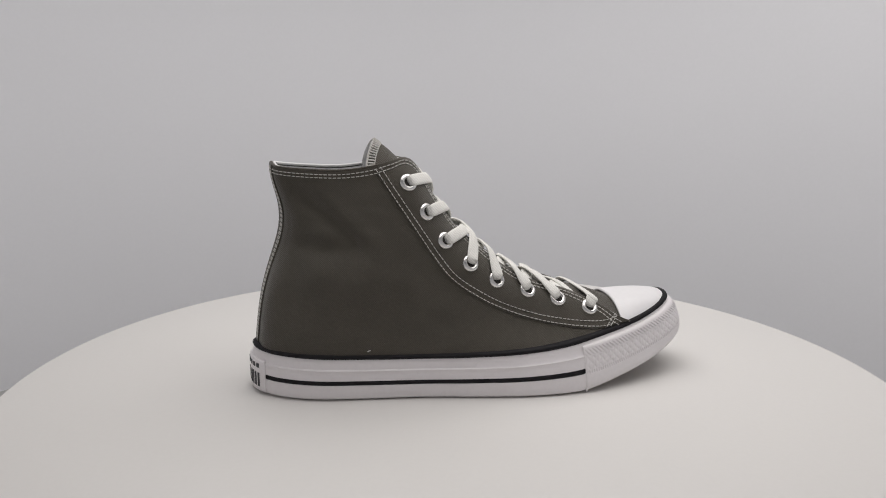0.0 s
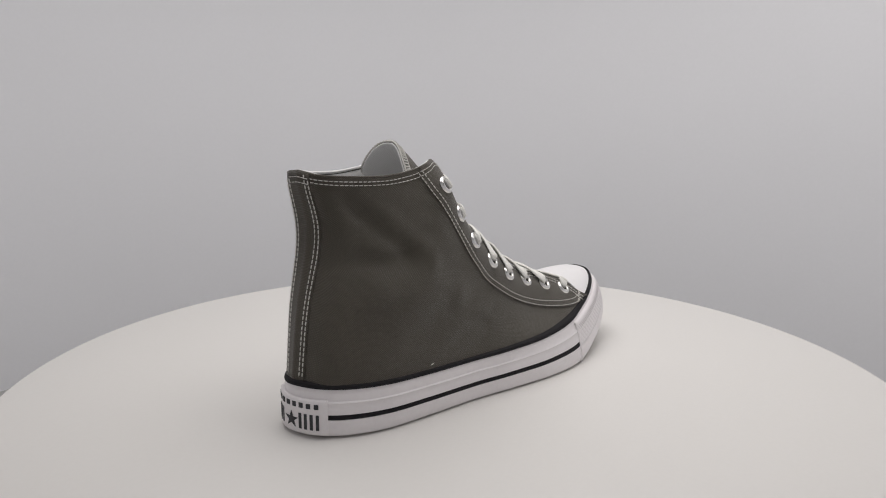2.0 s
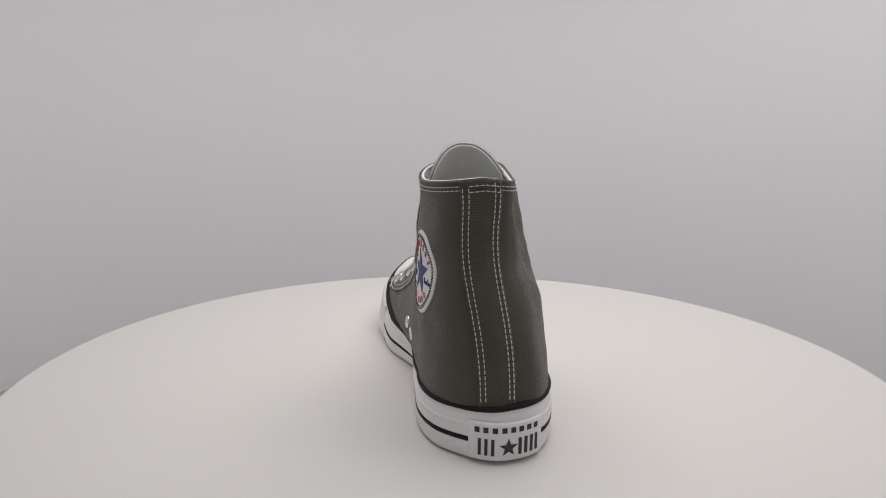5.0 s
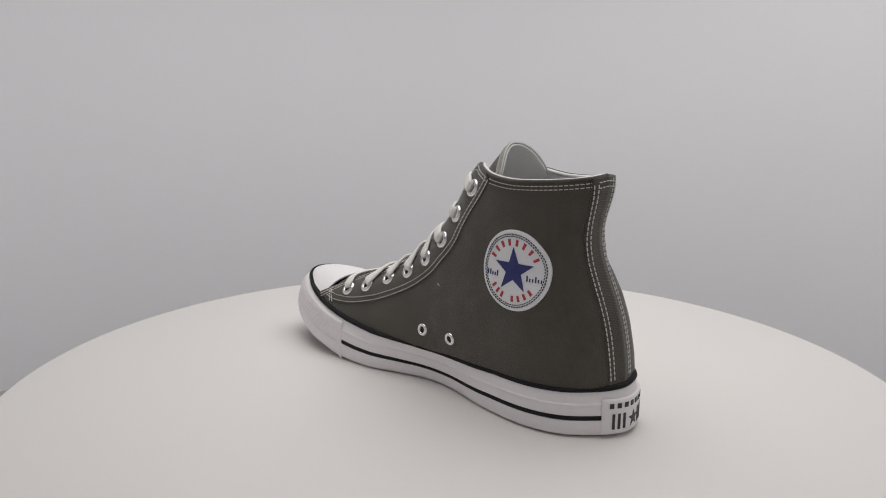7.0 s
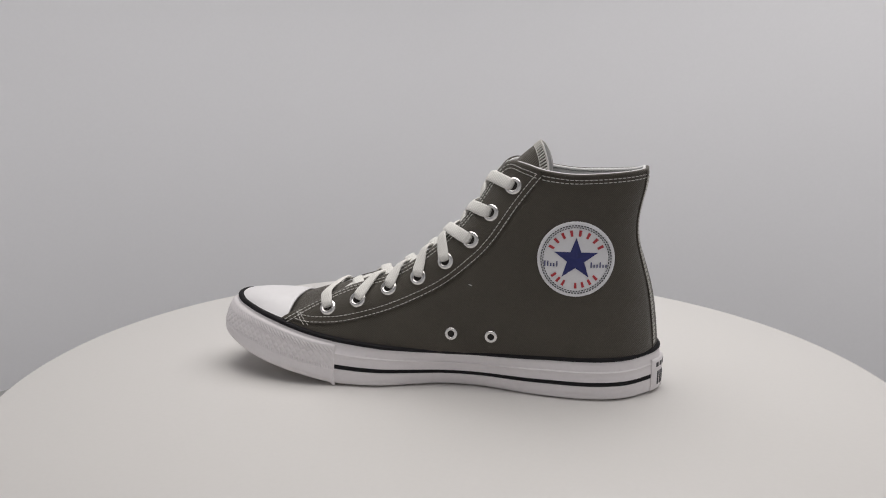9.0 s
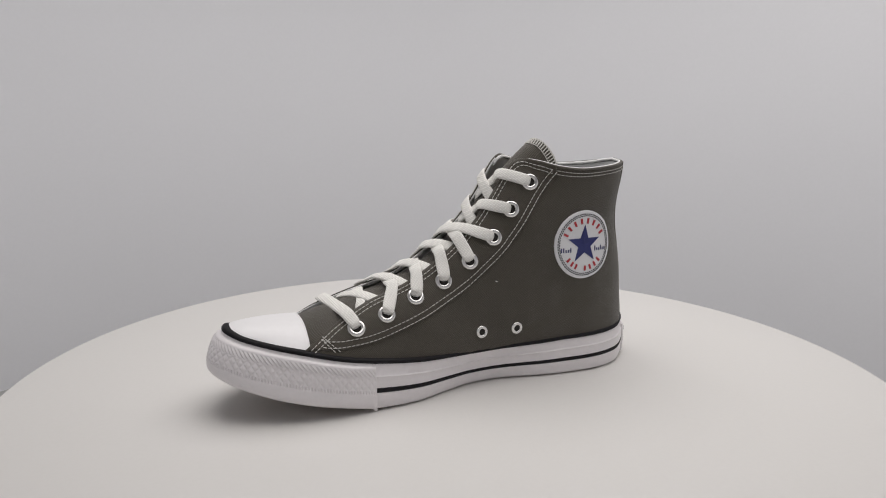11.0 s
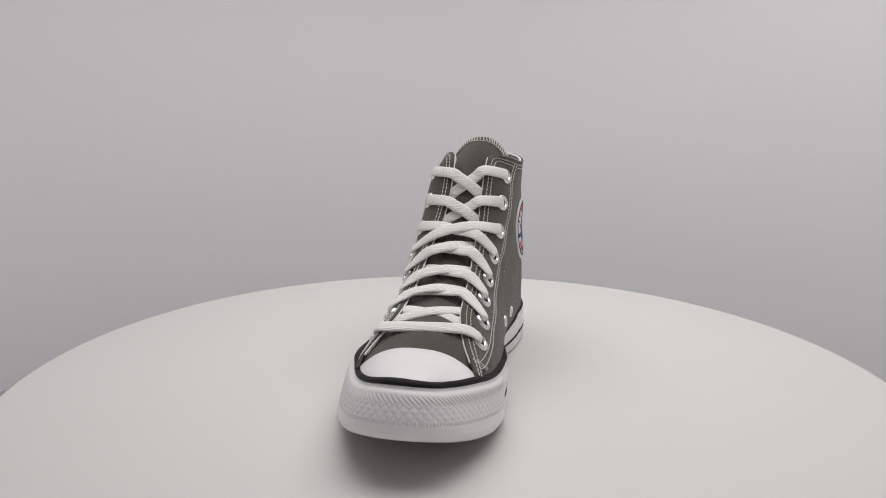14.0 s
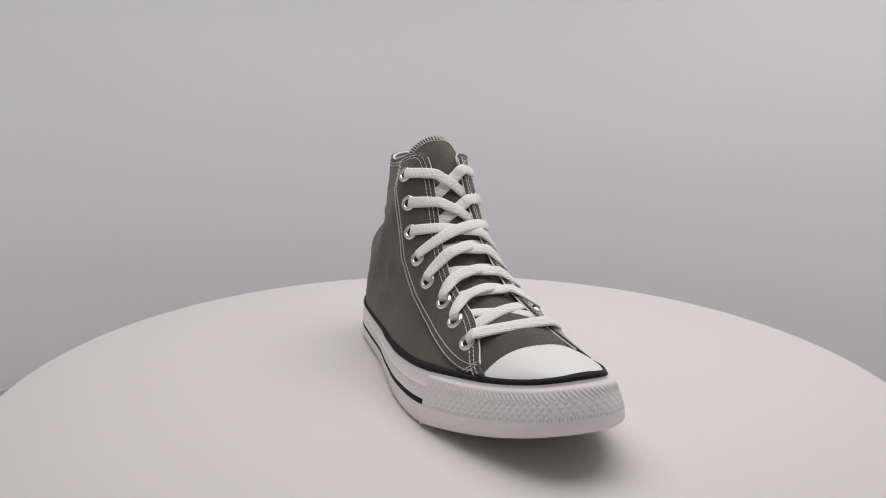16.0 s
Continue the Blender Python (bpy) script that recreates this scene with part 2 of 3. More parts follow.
# toe cap
a, b = span(118.5, 117.5)
n = 61
front = ring_at(wall(1.0, -1.7), np.linspace(a, b, n))
front[:, 2] -= 2.0
y0, y1 = front[0, 1], front[-1, 1]
mid, half = (y0 + y1) / 2, (y1 - y0) / 2
s = np.sin(np.linspace(-math.pi / 2, math.pi / 2, n))
yr = mid + half * s
rear = np.column_stack([front[0, 0] - 0.5 * (1 - np.abs(s) ** 2.0), yr, front[0, 2] * np.abs(s) ** 2.6 + 55.0 * (1 - np.abs(s) ** 2.6)])
rows = []
for r in np.linspace(0, 1, 26):
    P = front * (1 - r) + rear * r
    lift = 2.2 * (1 - (2 * r ** 0.7 - 1) ** 2) * (1 - np.abs(s) ** 4)
    P[:, 2] += lift
    rows.append(P)
P = np.array(rows)
part("toe_cap", *closed(P, P - np.array([0, 0, 1.6])), CAP, shoe, "smooth white rubber toe cap")

# sides of the upper: foot line on the welt, head line along collar and throat
HEAD = {"outer": [(-127.3, 5, 153), (-122.5, -9, 151), (-105, -16.2, 149.5), (-82, -20.3, 149), (-62, -21.5, 151.5), (-48, -19.5, 155), (-38, -12.5, 156.3), (-30, -10, 150), (-18, -10, 129.5), (-4, -12, 110),
                  (12, -15.5, 95.5), (31, -17.5, 81), (48, -18, 72), (75, -19, 63.8), (97, -25, 54.4), (109, -29.8, 47.0), (120, -31.0, 42.0)],
        "inner": [(-127.3, 5, 153), (-124.8, 18.4, 151.5), (-109, 28.6, 149.5), (-83, 33.4, 148), (-63, 32.5, 150), (-49, 26, 153.7), (-39, 16.5, 155), (-31, 14.5, 149), (-18, 14, 128.5), (-3, 15, 109.5),
                  (13, 16, 95), (31, 17, 82), (48, 18, 73), (72, 20, 64.8), (93, 26.5, 55.6), (108, 34, 48.2), (119.5, 40.5, 42.6)]}
FOOT_X = (-143, -134, -119, -104, -91, -81, -73, -67, -55, -38, -18, 2, 25, 58, 85, 106, 119.5)
SWELL = (2, 2, 2, 2.2, 2.5, 4, 7, 9, 9, 9, 8, 7, 6, 5, 4, 3, 2)
SLOPE = {"outer": (0, 0, 0.03, 0.07, 0.12, 0.17, 0.22, 0.25, 0.29, 0.34, 0.42, 0.52, 0.6, 0.66, 0.62, 0.6, 0.6),
         "inner": (0, 0, 0, 0, 0.0, 0.03, 0.08, 0.12, 0.15, 0.17, 0.18, 0.2, 0.27, 0.33, 0.38, 0.42, 0.5)}
HOLLOW = {"outer": (0.95, 1.2, 0.85, 0.5, 0.26, 0.1) + (0,) * 11, "inner": (0.95, 0.7, 0.45, 0.28, 0.14, 0.06) + (0,) * 11}
ARCH = (0, 0, 0, 0, 0, 0, 0.3, 0.6, 0.85, 1, 1, 0.85, 0.6, 0.3, 0.1, 0, 0)
NV, SPAN = 72, 11


def foot_line(side):
    base = wall(1.0, np.interp(RING[:, 0], (-100, -50, 60, 110), (-1.5, -2.4, -2.4, -1.7)))
    half_ring = base[:TIP + 1] if side == "outer" else np.vstack([base[:1], base[:TIP - 1:-1]])
    x = np.maximum.accumulate(half_ring[:, 0])
    pts = [[np.interp(v, x + np.arange(len(x)) * 1e-6, half_ring[:, k]) for k in range(3)] for v in FOOT_X]
    pts[0] = [-140.5, -3.7, 34.0]
    for p in pts:
        p[2] -= 3.0
    return pts


def side_surface(side):
    head, foot = spline(HEAD[side], SPAN), spline(foot_line(side), SPAN)
    j = np.arange(len(HEAD[side]))
    fine = np.linspace(0, len(j) - 1, len(head))
    ex, ho, be = np.interp(fine, j, SWELL), np.interp(fine, j, HOLLOW[side]), np.interp(fine, j, SLOPE[side])
    sgn = -1 if side == "outer" else 1
    P = np.zeros((NV + 1, len(head), 3))
    for i in range(NV + 1):
        v = i / NV
        row = foot * (1 - v) + head * v
        y = foot[:, 1] + (head[:, 1] - foot[:, 1]) * ((1 - be) * v ** ex + be * (1 - (1 - v) ** 2))
        dev = math.sin(math.pi * v ** 1.45) ** 2
        row[:, 0] += 9.8 * math.sin(math.pi * v ** 1.75) ** 2 * ho
        row[:, 1] = y - sgn * (2.8 if sgn < 0 else 0.4) * dev * np.minimum(1, fine / 2) * np.clip((9 - fine) / 4, 0, 1) + 3.5 * dev * np.clip(1 - fine / 3, 0, 1)
        row[:, 1] += np.interp(fine, j, ARCH) * v * (1 - v) ** 3 * 9.48 * (3.0 if sgn > 0 else -1.0)
        P[i] = row
    # even out the flow of the cloth from the ankle into the throat
    kernel = np.hanning(43)[1:-1]
    kernel /= kernel.sum()
    for i in range(NV + 1):
        keep = (i / NV) ** 10
        y = np.convolve(np.pad(P[i, :, 1], 20, mode="reflect", reflect_type="odd"), kernel, "valid")
        w = np.clip((fine - 1.5) / 2.0, 0, 1) * (1 - keep) * np.clip((15.5 - fine) / 1.5, 0, 1)
        P[i, :, 1] = P[i, :, 1] * (1 - w) + y * w
    # soft folds of the cloth
    N = normals(P) * sgn
    for i in range(2, NV - 3):
        for k in range(4, P.shape[1] - 6):
            p = P[i, k]
            fade = min(1, i / 14, (NV - i) / 16, k / 22, (P.shape[1] - k) / 40)
            f = noise.noise((p[0] / 34, p[2] / 22, 3.0 * sgn)) * 1.7 + noise.noise((p[0] / 15 + p[2] / 40, p[2] / 9, 7.0 * sgn)) * 0.6
            if side == "outer":
                for x0, z0, x1, z1, deep, wide in ((-110, 138, -74, 104, 3.4, 6.5), (-118, 101, -66, 97, 2.4, 6.5), (-95, 84, -40, 74, -1.6, 11.0), (-88, 122, -62, 96, -1.8, 8.0)):
                    t = min(1.0, max(0.0, ((p[0] - x0) * (x1 - x0) + (p[2] - z0) * (z1 - z0)) / ((x1 - x0) ** 2 + (z1 - z0) ** 2)))
                    d2 = (p[0] - x0 - t * (x1 - x0)) ** 2 + (p[2] - z0 - t * (z1 - z0)) ** 2
                    f -= 1.35 * deep * math.exp(-d2 / wide ** 2)
            P[i, k, 1] += sgn * f * fade * (1.0 if fine[k] < 10 else 0.5)
    return P


SIDE = {k: side_surface(k) for k in HEAD}
NORM = {k: normals(SIDE[k]) for k in HEAD}
for k, sg in (("outer", -1), ("inner", 1)):
    if np.mean(NORM[k][:, :, 1]) * sg < 0:
        NORM[k] = -NORM[k]
NC = SIDE["outer"].shape[1]
FINE = np.linspace(0, 16, NC)


def on_grid(side, i, j, off=0.0):
    """Point and normal at fractional row i and column j."""
    i, j = np.clip(i, 0, NV - 1e-6), np.clip(j, 0, NC - 1 - 1e-6)
    a, b = int(i), int(j)
    f, g_ = i - a, j - b
    mix = lambda G: (G[a, b] * (1 - f) + G[a + 1, b] * f) * (1 - g_) + (G[a, b + 1] * (1 - f) + G[a + 1, b + 1] * f) * g_
    n_ = unit(mix(NORM[side]))
    return mix(SIDE[side]) + n_ * off, n_


def on_side(side, x, z, off=0.0):
    """Point and normal of a side where it shows at x, z."""
    G = SIDE[side][:, 6:]
    d = (G[:, :, 0] - x) ** 2 + (G[:, :, 2] - z) ** 2
    i, j = np.unravel_index(np.argmin(d), d.shape)
    i, j = float(i), float(j + 6)
    for _ in range(4):
        p = on_grid(side, i, j)[0]
        du = on_grid(side, i + 0.5, j)[0] - on_grid(side, i - 0.5, j)[0]
        dv = on_grid(side, i, j + 0.5)[0] - on_grid(side, i, j - 0.5)[0]
        M = np.array([[du[0], dv[0]], [du[2], dv[2]]])
        if abs(np.linalg.det(M)) < 1e-6:
            break
        st = np.clip(np.linalg.solve(M, [x - p[0], z - p[2]]), -3, 3)
        i, j = min(max(i + st[0], 0), NV), min(max(j + st[1], 0), NC - 1)
    return on_grid(side, i, j, off)


def below_head(side, j, d):
    """Row at which column j lies d under the head line."""
    jj = int(round(j))
    col = SIDE[side][::-1, jj]
    s_ = np.concatenate([[0], np.cumsum(np.linalg.norm(np.diff(col, axis=0), axis=1))])
    return NV - np.interp(d, s_, np.arange(NV + 1))


for side in HEAD:
    P, N = SIDE[side], NORM[side]
    part("quarter", *closed(P, P - N * 0.9), CANVAS, shoe)
    Q, R = P[:, :] - N * 1.0, P[:, :] - N * 2.0
    Q, R = Q[:NV, :int(15.0 * SPAN)], R[:NV, :int(15.0 * SPAN)]
    part("lining", *closed(Q, R), LINING, shoe, "white cotton lining")

# rolled collar edge and white lining edge
for side in HEAD:
    J = np.arange(0, int(7.0 * SPAN))
    C, Nn = SIDE[side][NV, J], NORM[side][NV, J]
    up = np.array([0, 0, 1.0])
    ring_pts = []
    for t in np.linspace(0, 2 * math.pi, 8, endpoint=False):
        ring_pts.append(C - Nn * 0.5 + Nn * math.cos(t) * 1.0 + up * (math.sin(t) * 0.9 - 0.2))
    part("collar_edge", *grid(np.array(ring_pts + ring_pts[:1])), CANVAS, shoe)
    ring_pts = []
    for t in np.linspace(0, 2 * math.pi, 8, endpoint=False):
        ring_pts.append(C - Nn * 2.1 + Nn * math.cos(t) * 0.9 + up * (math.sin(t) * 1.0 - 0.1))
    part("lining_edge", *grid(np.array(ring_pts + ring_pts[:1])), LINING, shoe, "white cotton lining edge")

# white lining showing along the cut edge of the throat
for side in HEAD:
    J = np.arange(int(6.6 * SPAN), int(15.2 * SPAN))
    C, Nn = SIDE[side][NV, J], NORM[side][NV, J]
    away = unit(SIDE[side][NV, J] - SIDE[side][NV - 3, J])
    tube = [C - Nn * (0.75 + 0.6 * math.cos(t)) + away * (0.45 * math.sin(t) + 0.25) for t in np.linspace(0, 2 * math.pi, 9)]
    part("throat_edge", *grid(np.array(tube)), LINING, shoe, "white cotton edge of the throat")

# eyestays: a second layer from the throat to a curved seam
SEAM = {"outer": [(-62.3, 153), (-48.4, 131.4), (-31.4, 105.5), (-12.6, 79.2), (7.4, 64.2), (28, 53.6), (49, 46.4), (70, 42), (91, 39.4), (103, 39.6), (113, 42)],
        "inner": [(-65, 150), (-48.8, 129.1), (-31, 102.5), (-16.4, 86.8), (5.8, 69), (37.2, 53.3), (68.4, 43.6), (90, 40.8), (102, 41), (112, 43)]}
SEAM_LINE = {k: spline(v, 10) for k, v in SEAM.items()}


def seam_row(side, j):
    L = SEAM_LINE[side]
    col = SIDE[side][:, j]
    zs = np.interp(col[:, 0], L[:, 0], L[:, 1])
    inside = (col[:, 2] > zs) & (col[:, 0] > L[0, 0])
    w = np.where(inside)[0]
    return float(w[0]) if len(w) else NV


for side in HEAD:
    cols = [j for j in range(int(4.2 * SPAN), NC - 3) if seam_row(side, j) < NV - 2]
    P, Q = [], []
    raw = np.array([seam_row(side, j) for j in cols])
    raw = np.convolve(np.pad(raw, 3, mode="edge"), np.ones(7) / 7, "valid")
    for j, r0 in zip(cols, raw):
        up_, dn_ = [], []
        for t in np.linspace(0, 1, 26):
            i = r0 + (NV - r0) * t
            p, n_ = on_grid(side, i, j)
            up_.append(p + n_ * 0.75)
            dn_.append(p - n_ * 0.3)
        P.append(up_), Q.append(dn_)
    part("eyestay", *closed(np.array(P), np.array(Q)), CANVAS, shoe)

# heel strip
def heel_point(v, w, off):
    side = "outer" if w < 0 else "inner"
    row = SIDE[side][int(round(v * NV))]
    s_ = np.concatenate([[0], np.cumsum(np.linalg.norm(np.diff(row, axis=0), axis=1))])
    return on_grid(side, v * NV, np.interp(abs(w), s_, np.arange(NC)), off)


STRIP = [[heel_point(v, w * (0.9 + 0.1 * v), 0.9)[0] for w in np.linspace(-9.6, 13.0, 19)] for v in np.linspace(0, 1, NV + 1)]
STRIP_IN = [[heel_point(v, w * (0.9 + 0.1 * v), -0.3)[0] for w in np.linspace(-9.6, 13.0, 19)] for v in np.linspace(0, 1, NV + 1)]
part("heel_strip", *closed(np.array(STRIP), np.array(STRIP_IN)), CANVAS, shoe)

# tongue and vamp: centre line from the toe cap to the tongue's top
TONGUE = [(126, 3, 48.6), (113, 3, 53.6), (98, 3.5, 58.7), (80, 3, 63.2), (60, 2, 68.2), (40, 1, 76), (20, 1, 87), (3, 1, 102), (-12, 1.5, 119.5), (-25, 2, 136), (-36.5, 3.5, 150), (-47.5, 4.5, 161), (-57, 5, 168.3)]
TW = (32, 34.5, 33.5, 30, 26.5, 25, 24, 23.5, 23.5, 23.5, 23.5, 23.5, 23.5)
TS = (12, 12, 11, 9, 7.5, 7, 7, 8, 12, 20, 30, 33, 33)
c = spline(TONGUE, 8)
k = np.linspace(0, len(TW) - 1, len(c))
w_, s_ = np.interp(k, range(len(TW)), TW), np.interp(k, range(len(TS)), TS)
tan = unit(np.gradient(c, axis=0))
nrm = unit(np.cross(tan, np.array([0, 1.0, 0])))
nrm = np.where(nrm[:, 2:3] < 0, -nrm, nrm)
back = np.clip((k - 6) / 4, 0, 1)[:, None]
droop = nrm * (1 - back) + np.array([1.0, 0, 0]) * back
P = np.zeros((len(c), 31, 3))
for m, t in enumerate(np.linspace(-1, 1, 31)):
    col = c + np.array([0, 1, 0]) * (w_ * t)[:, None] - droop * (s_ * t * t)[:, None]
    end = 168.3 - 20.0 * abs(t) ** 2.4  # arched top
    last = np.interp(end, c[40:, 2], np.arange(40, len(c)))
    for i in range(3):
        P[:, m, i] = np.interp(np.linspace(0, last, len(c)), np.arange(len(c)), col[:, i])
TN = normals(P)
TN = np.where((TN[:, :, 0] + TN[:, :, 2])[:, :, None] < 0, -TN, TN)
TONGUE_FACE = P
part("tongue", *closed(P, P - TN * 1.2), RIBBED, shoe)
part("tongue_lining", *closed((P - TN * 1.3)[40:], (P - TN * 2.2)[40:]), LINING, shoe, "white cotton tongue backing")

# ---- stitches ----
def stitches(line, norms, name="stitching", pitch=3.0, share=0.8, wide=0.26, high=0.46, lift=0.0):
    line = np.asarray(line, float)
    s_ = np.concatenate([[0], np.cumsum(np.linalg.norm(np.diff(line, axis=0), axis=1))])
    norms = np.asarray(norms, float)
    verts, faces = [], []
    at = lambda q_, A: np.array([np.interp(q_, s_, A[:, m]) for m in range(3)])
    k_ = 0.5
    while k_ + pitch * share < s_[-1]:
        rows_ = []
        for t, sc, up_ in ((0, 0.45, 0.0), (0.2, 1, 0.9), (0.5, 1, 1), (0.8, 1, 0.9), (1, 0.45, 0.0)):
            qd = k_ + t * pitch * share
            p, n_ = at(qd, line), unit(at(qd, norms))
            tg = unit(at(qd + 0.3, line) - at(qd - 0.3, line))
            b_ = np.cross(tg, n_)
            p = p + n_ * (lift + (up_ - 0.5) * high * 0.5)
            rows_.append([p + b_ * wide * sc - n_ * 0.3, p + b_ * wide * sc * 0.7 + n_ * high * 0.5, p - b_ * wide * sc * 0.7 + n_ * high * 0.5, p - b_ * wide * sc - n_ * 0.3])
        v_, f_ = grid(np.array(rows_))
        o_ = len(verts)
        verts += v_
        faces += [tuple(o_ + m for m in q_) for q_ in f_]
        k_ += pitch
    tagged(part(name, verts, faces, THREAD, shoe), kind="stuff")


for side in HEAD:
    top = int(15.75 * SPAN)
    for d in (3.2, 6.2):
        pn = [on_grid(side, below_head(side, j, d - (1.1 if d > 5 else 0.2) * min(1, max(0, (4.6 * SPAN - j) / 20))), j, 0.3 if j < 4.4 * SPAN else 1.0) for j in range(int(0.55 * SPAN), top)]
        stitches([p for p, _ in pn], [n_ for _, n_ in pn])
    L = even(SEAM_LINE[side], count=90)
    dirs = unit(np.gradient(L, axis=0))
    for d in (1.3, 4.6):
        pts = L + np.column_stack([-dirs[:, 1], dirs[:, 0]]) * d
        pn = [on_side(side, x, z, 1.0) for x, z in pts[2:-1]]
        stitches([p for p, _ in pn], [n_ for _, n_ in pn])
    x0 = 100 if side == "outer" else 96.5
    for w in (0, 3.2):
        pts = even(np.array([(x0 + w, 39.5), (x0 + 10.5 + w * 0.6, 49.0)]), count=8)
        pn = [on_side(side, x, z, 1.0) for x, z in pts]
        stitches([p for p, _ in pn], [n_ for _, n_ in pn], pitch=2.6)
    sg = -1 if side == "outer" else 1
    for w in ((5.6, 8.4) if sg < 0 else (8.8, 11.8)):
        pn = [heel_point(v, sg * w * (0.9 + 0.1 * v), 1.1) for v in np.linspace(0.03, 0.99, 60)]
        stitches([p for p, _ in pn], [n_ for _, n_ in pn])
for d in (3.2, 6.2):
    pn = []
    for w in np.linspace(-9.0, 9.0, 9):
        pn.append(heel_point(1 - d / 121.0, w, 1.1))
    stitches([p for p, _ in pn], [n_ for _, n_ in pn])

# overlock thread along the tongue's top edge
edge_n = list(TN[84:, 0]) + list(TN[-1, 1:-1]) + list(TN[84:, -1][::-1])
edge = np.array(list(TONGUE_FACE[84:, 0]) + list(TONGUE_FACE[-1, 1:-1]) + list(TONGUE_FACE[84:, -1][::-1]))
both = even(np.hstack([edge, np.array(edge_n) * 1e-3]), step=2.3)
edge, edge_n = both[:, :3], unit(both[:, 3:])
verts, faces = [], []
for p, n_, t_ in zip(edge, edge_n, unit(np.gradient(edge, axis=0))):
    inward = np.cross(n_, t_)
    if np.dot(inward, TONGUE_FACE[60, 15] - p) < 0:
        inward = -inward
    inward = unit(inward + t_ * 0.25)
    a_, b_ = p + n_ * 0.5 - inward * 0.5, p + n_ * 0.5 + inward * 5.0
    wv = t_ * 0.33
    rows_ = [[a_ - wv - n_ * 0.6, a_ - wv + n_ * 0.2, a_ + wv + n_ * 0.2, a_ + wv - n_ * 0.6], [b_ - wv - n_ * 0.6, b_ - wv + n_ * 0.2, b_ + wv + n_ * 0.2, b_ + wv - n_ * 0.6]]
    v_, f_ = grid(np.array(rows_))
    o_ = len(verts)
    verts += v_
    faces += [tuple(o_ + m for m in q_) for q_ in f_]
tagged(part("overlock_stitching", verts, faces, THREAD, shoe), kind="stuff")
for inset, rad in ((0.0, 0.68), (5.2, 0.3)):
    line = edge.copy()
    if inset:
        inw = np.cross(edge_n, unit(np.gradient(edge, axis=0)))
        flip = np.sum(inw * (TONGUE_FACE[60, 15] - edge), axis=1) < 0
        line = edge + np.where(flip[:, None], -inw, inw) * inset + edge_n * 0.6
    side_ = np.cross(edge_n, unit(np.gradient(line, axis=0)))
    tube = [line + edge_n * math.sin(t) * rad + side_ * math.cos(t) * rad - edge_n * 0.3 for t in np.linspace(0, 2 * math.pi, 7)]
    part("edge_thread", *grid(np.array(tube)), THREAD, shoe)

# ---- eyelets ----
EYES = {"outer": [(-37.8, 141.0), (-25.7, 121.6), (-13.5, 102.5), (3.6, 86.7), (22.1, 74.7), (45.1, 66.1), (66.7, 59.5), (89.7, 52.7)],
        "inner": [(-42.5, 139.7), (-28.2, 121.6), (-15.1, 102.9), (2.2, 87.6), (21.4, 75.4), (42.0, 66.8), (63.4, 58.0), (84.4, 51.6)]}
ring_v, ring_f = lathe([(2.5 * U, -1.4 * U), (2.6 * U, 0.3 * U), (3.1 * U, 1.0 * U), (4.0 * U, 1.25 * U), (4.9 * U, 0.95 * U), (5.5 * U, 0.2 * U), (5.6 * U, -0.6 * U)], 28)
EYELET = mesh_of("eyelet", ring_v, ring_f, METAL)
# the cloth is not cut: a flat dark disc paints the shade inside each eyelet
hole_v, hole_f = lathe([(0.00001, 0.1 * U), (2.75 * U, 0.1 * U)], 20)
HOLE_DISC = mesh_of("shaded_hole_disc", hole_v, hole_f, HOLE_SHADE)


def eyelet(p, n_, size=1.0):
    m = Matrix.LocRotScale(Vector(p * U), Vector(n_).to_track_quat("Z", "Y"), Vector((size, size, size)))
    ob = new("eyelet", EYELET)
    ob.parent, ob.matrix_local = shoe, m
    tagged(ob, "round nickel eyelet")
    h = new("shaded_hole_disc", HOLE_DISC)
    h.parent = ob
    tagged(h, "dark disc painted as the shaded hole")


EYE_AT = {}
for side in HEAD:
    for r, (x, z) in enumerate(EYES[side], 1):
        p, n_ = on_side(side, x, z, 0.8)
        EYE_AT[side, r] = (p, n_)
        eyelet(p, n_, 1.08)
for x, z in ((-3.7, 39.5), (-30.8, 39.2)):
    p, n_ = on_side("inner", x, z, 0.1)
    eyelet(p, n_, 0.8)

# ---- laces ----
def throat(side, r):
    """Point of the throat edge beside eyelet row r, and the way out from the foot there."""
    r0 = int(np.clip(math.floor(r), 1, 7))
    f = r - r0
    pos = []
    for q_ in (r0, r0 + 1):
        e = EYE_AT[side, q_][0]
        H = SIDE[side][NV, int(7 * SPAN):]
        pos.append(np.argmin(np.linalg.norm((H - e) * [1, 0.3, 1], axis=1)) + int(7 * SPAN))
    j = pos[0] * (1 - f) + pos[1] * f
    p = on_grid(side, NV, j)[0]
    t_ = on_grid(side, NV, j + 1.5)[0] - on_grid(side, NV, j - 1.5)[0]
    n_ = np.array([-t_[2], 0, t_[0]])
    return p, unit(n_ if n_[2] > 0 else -n_)


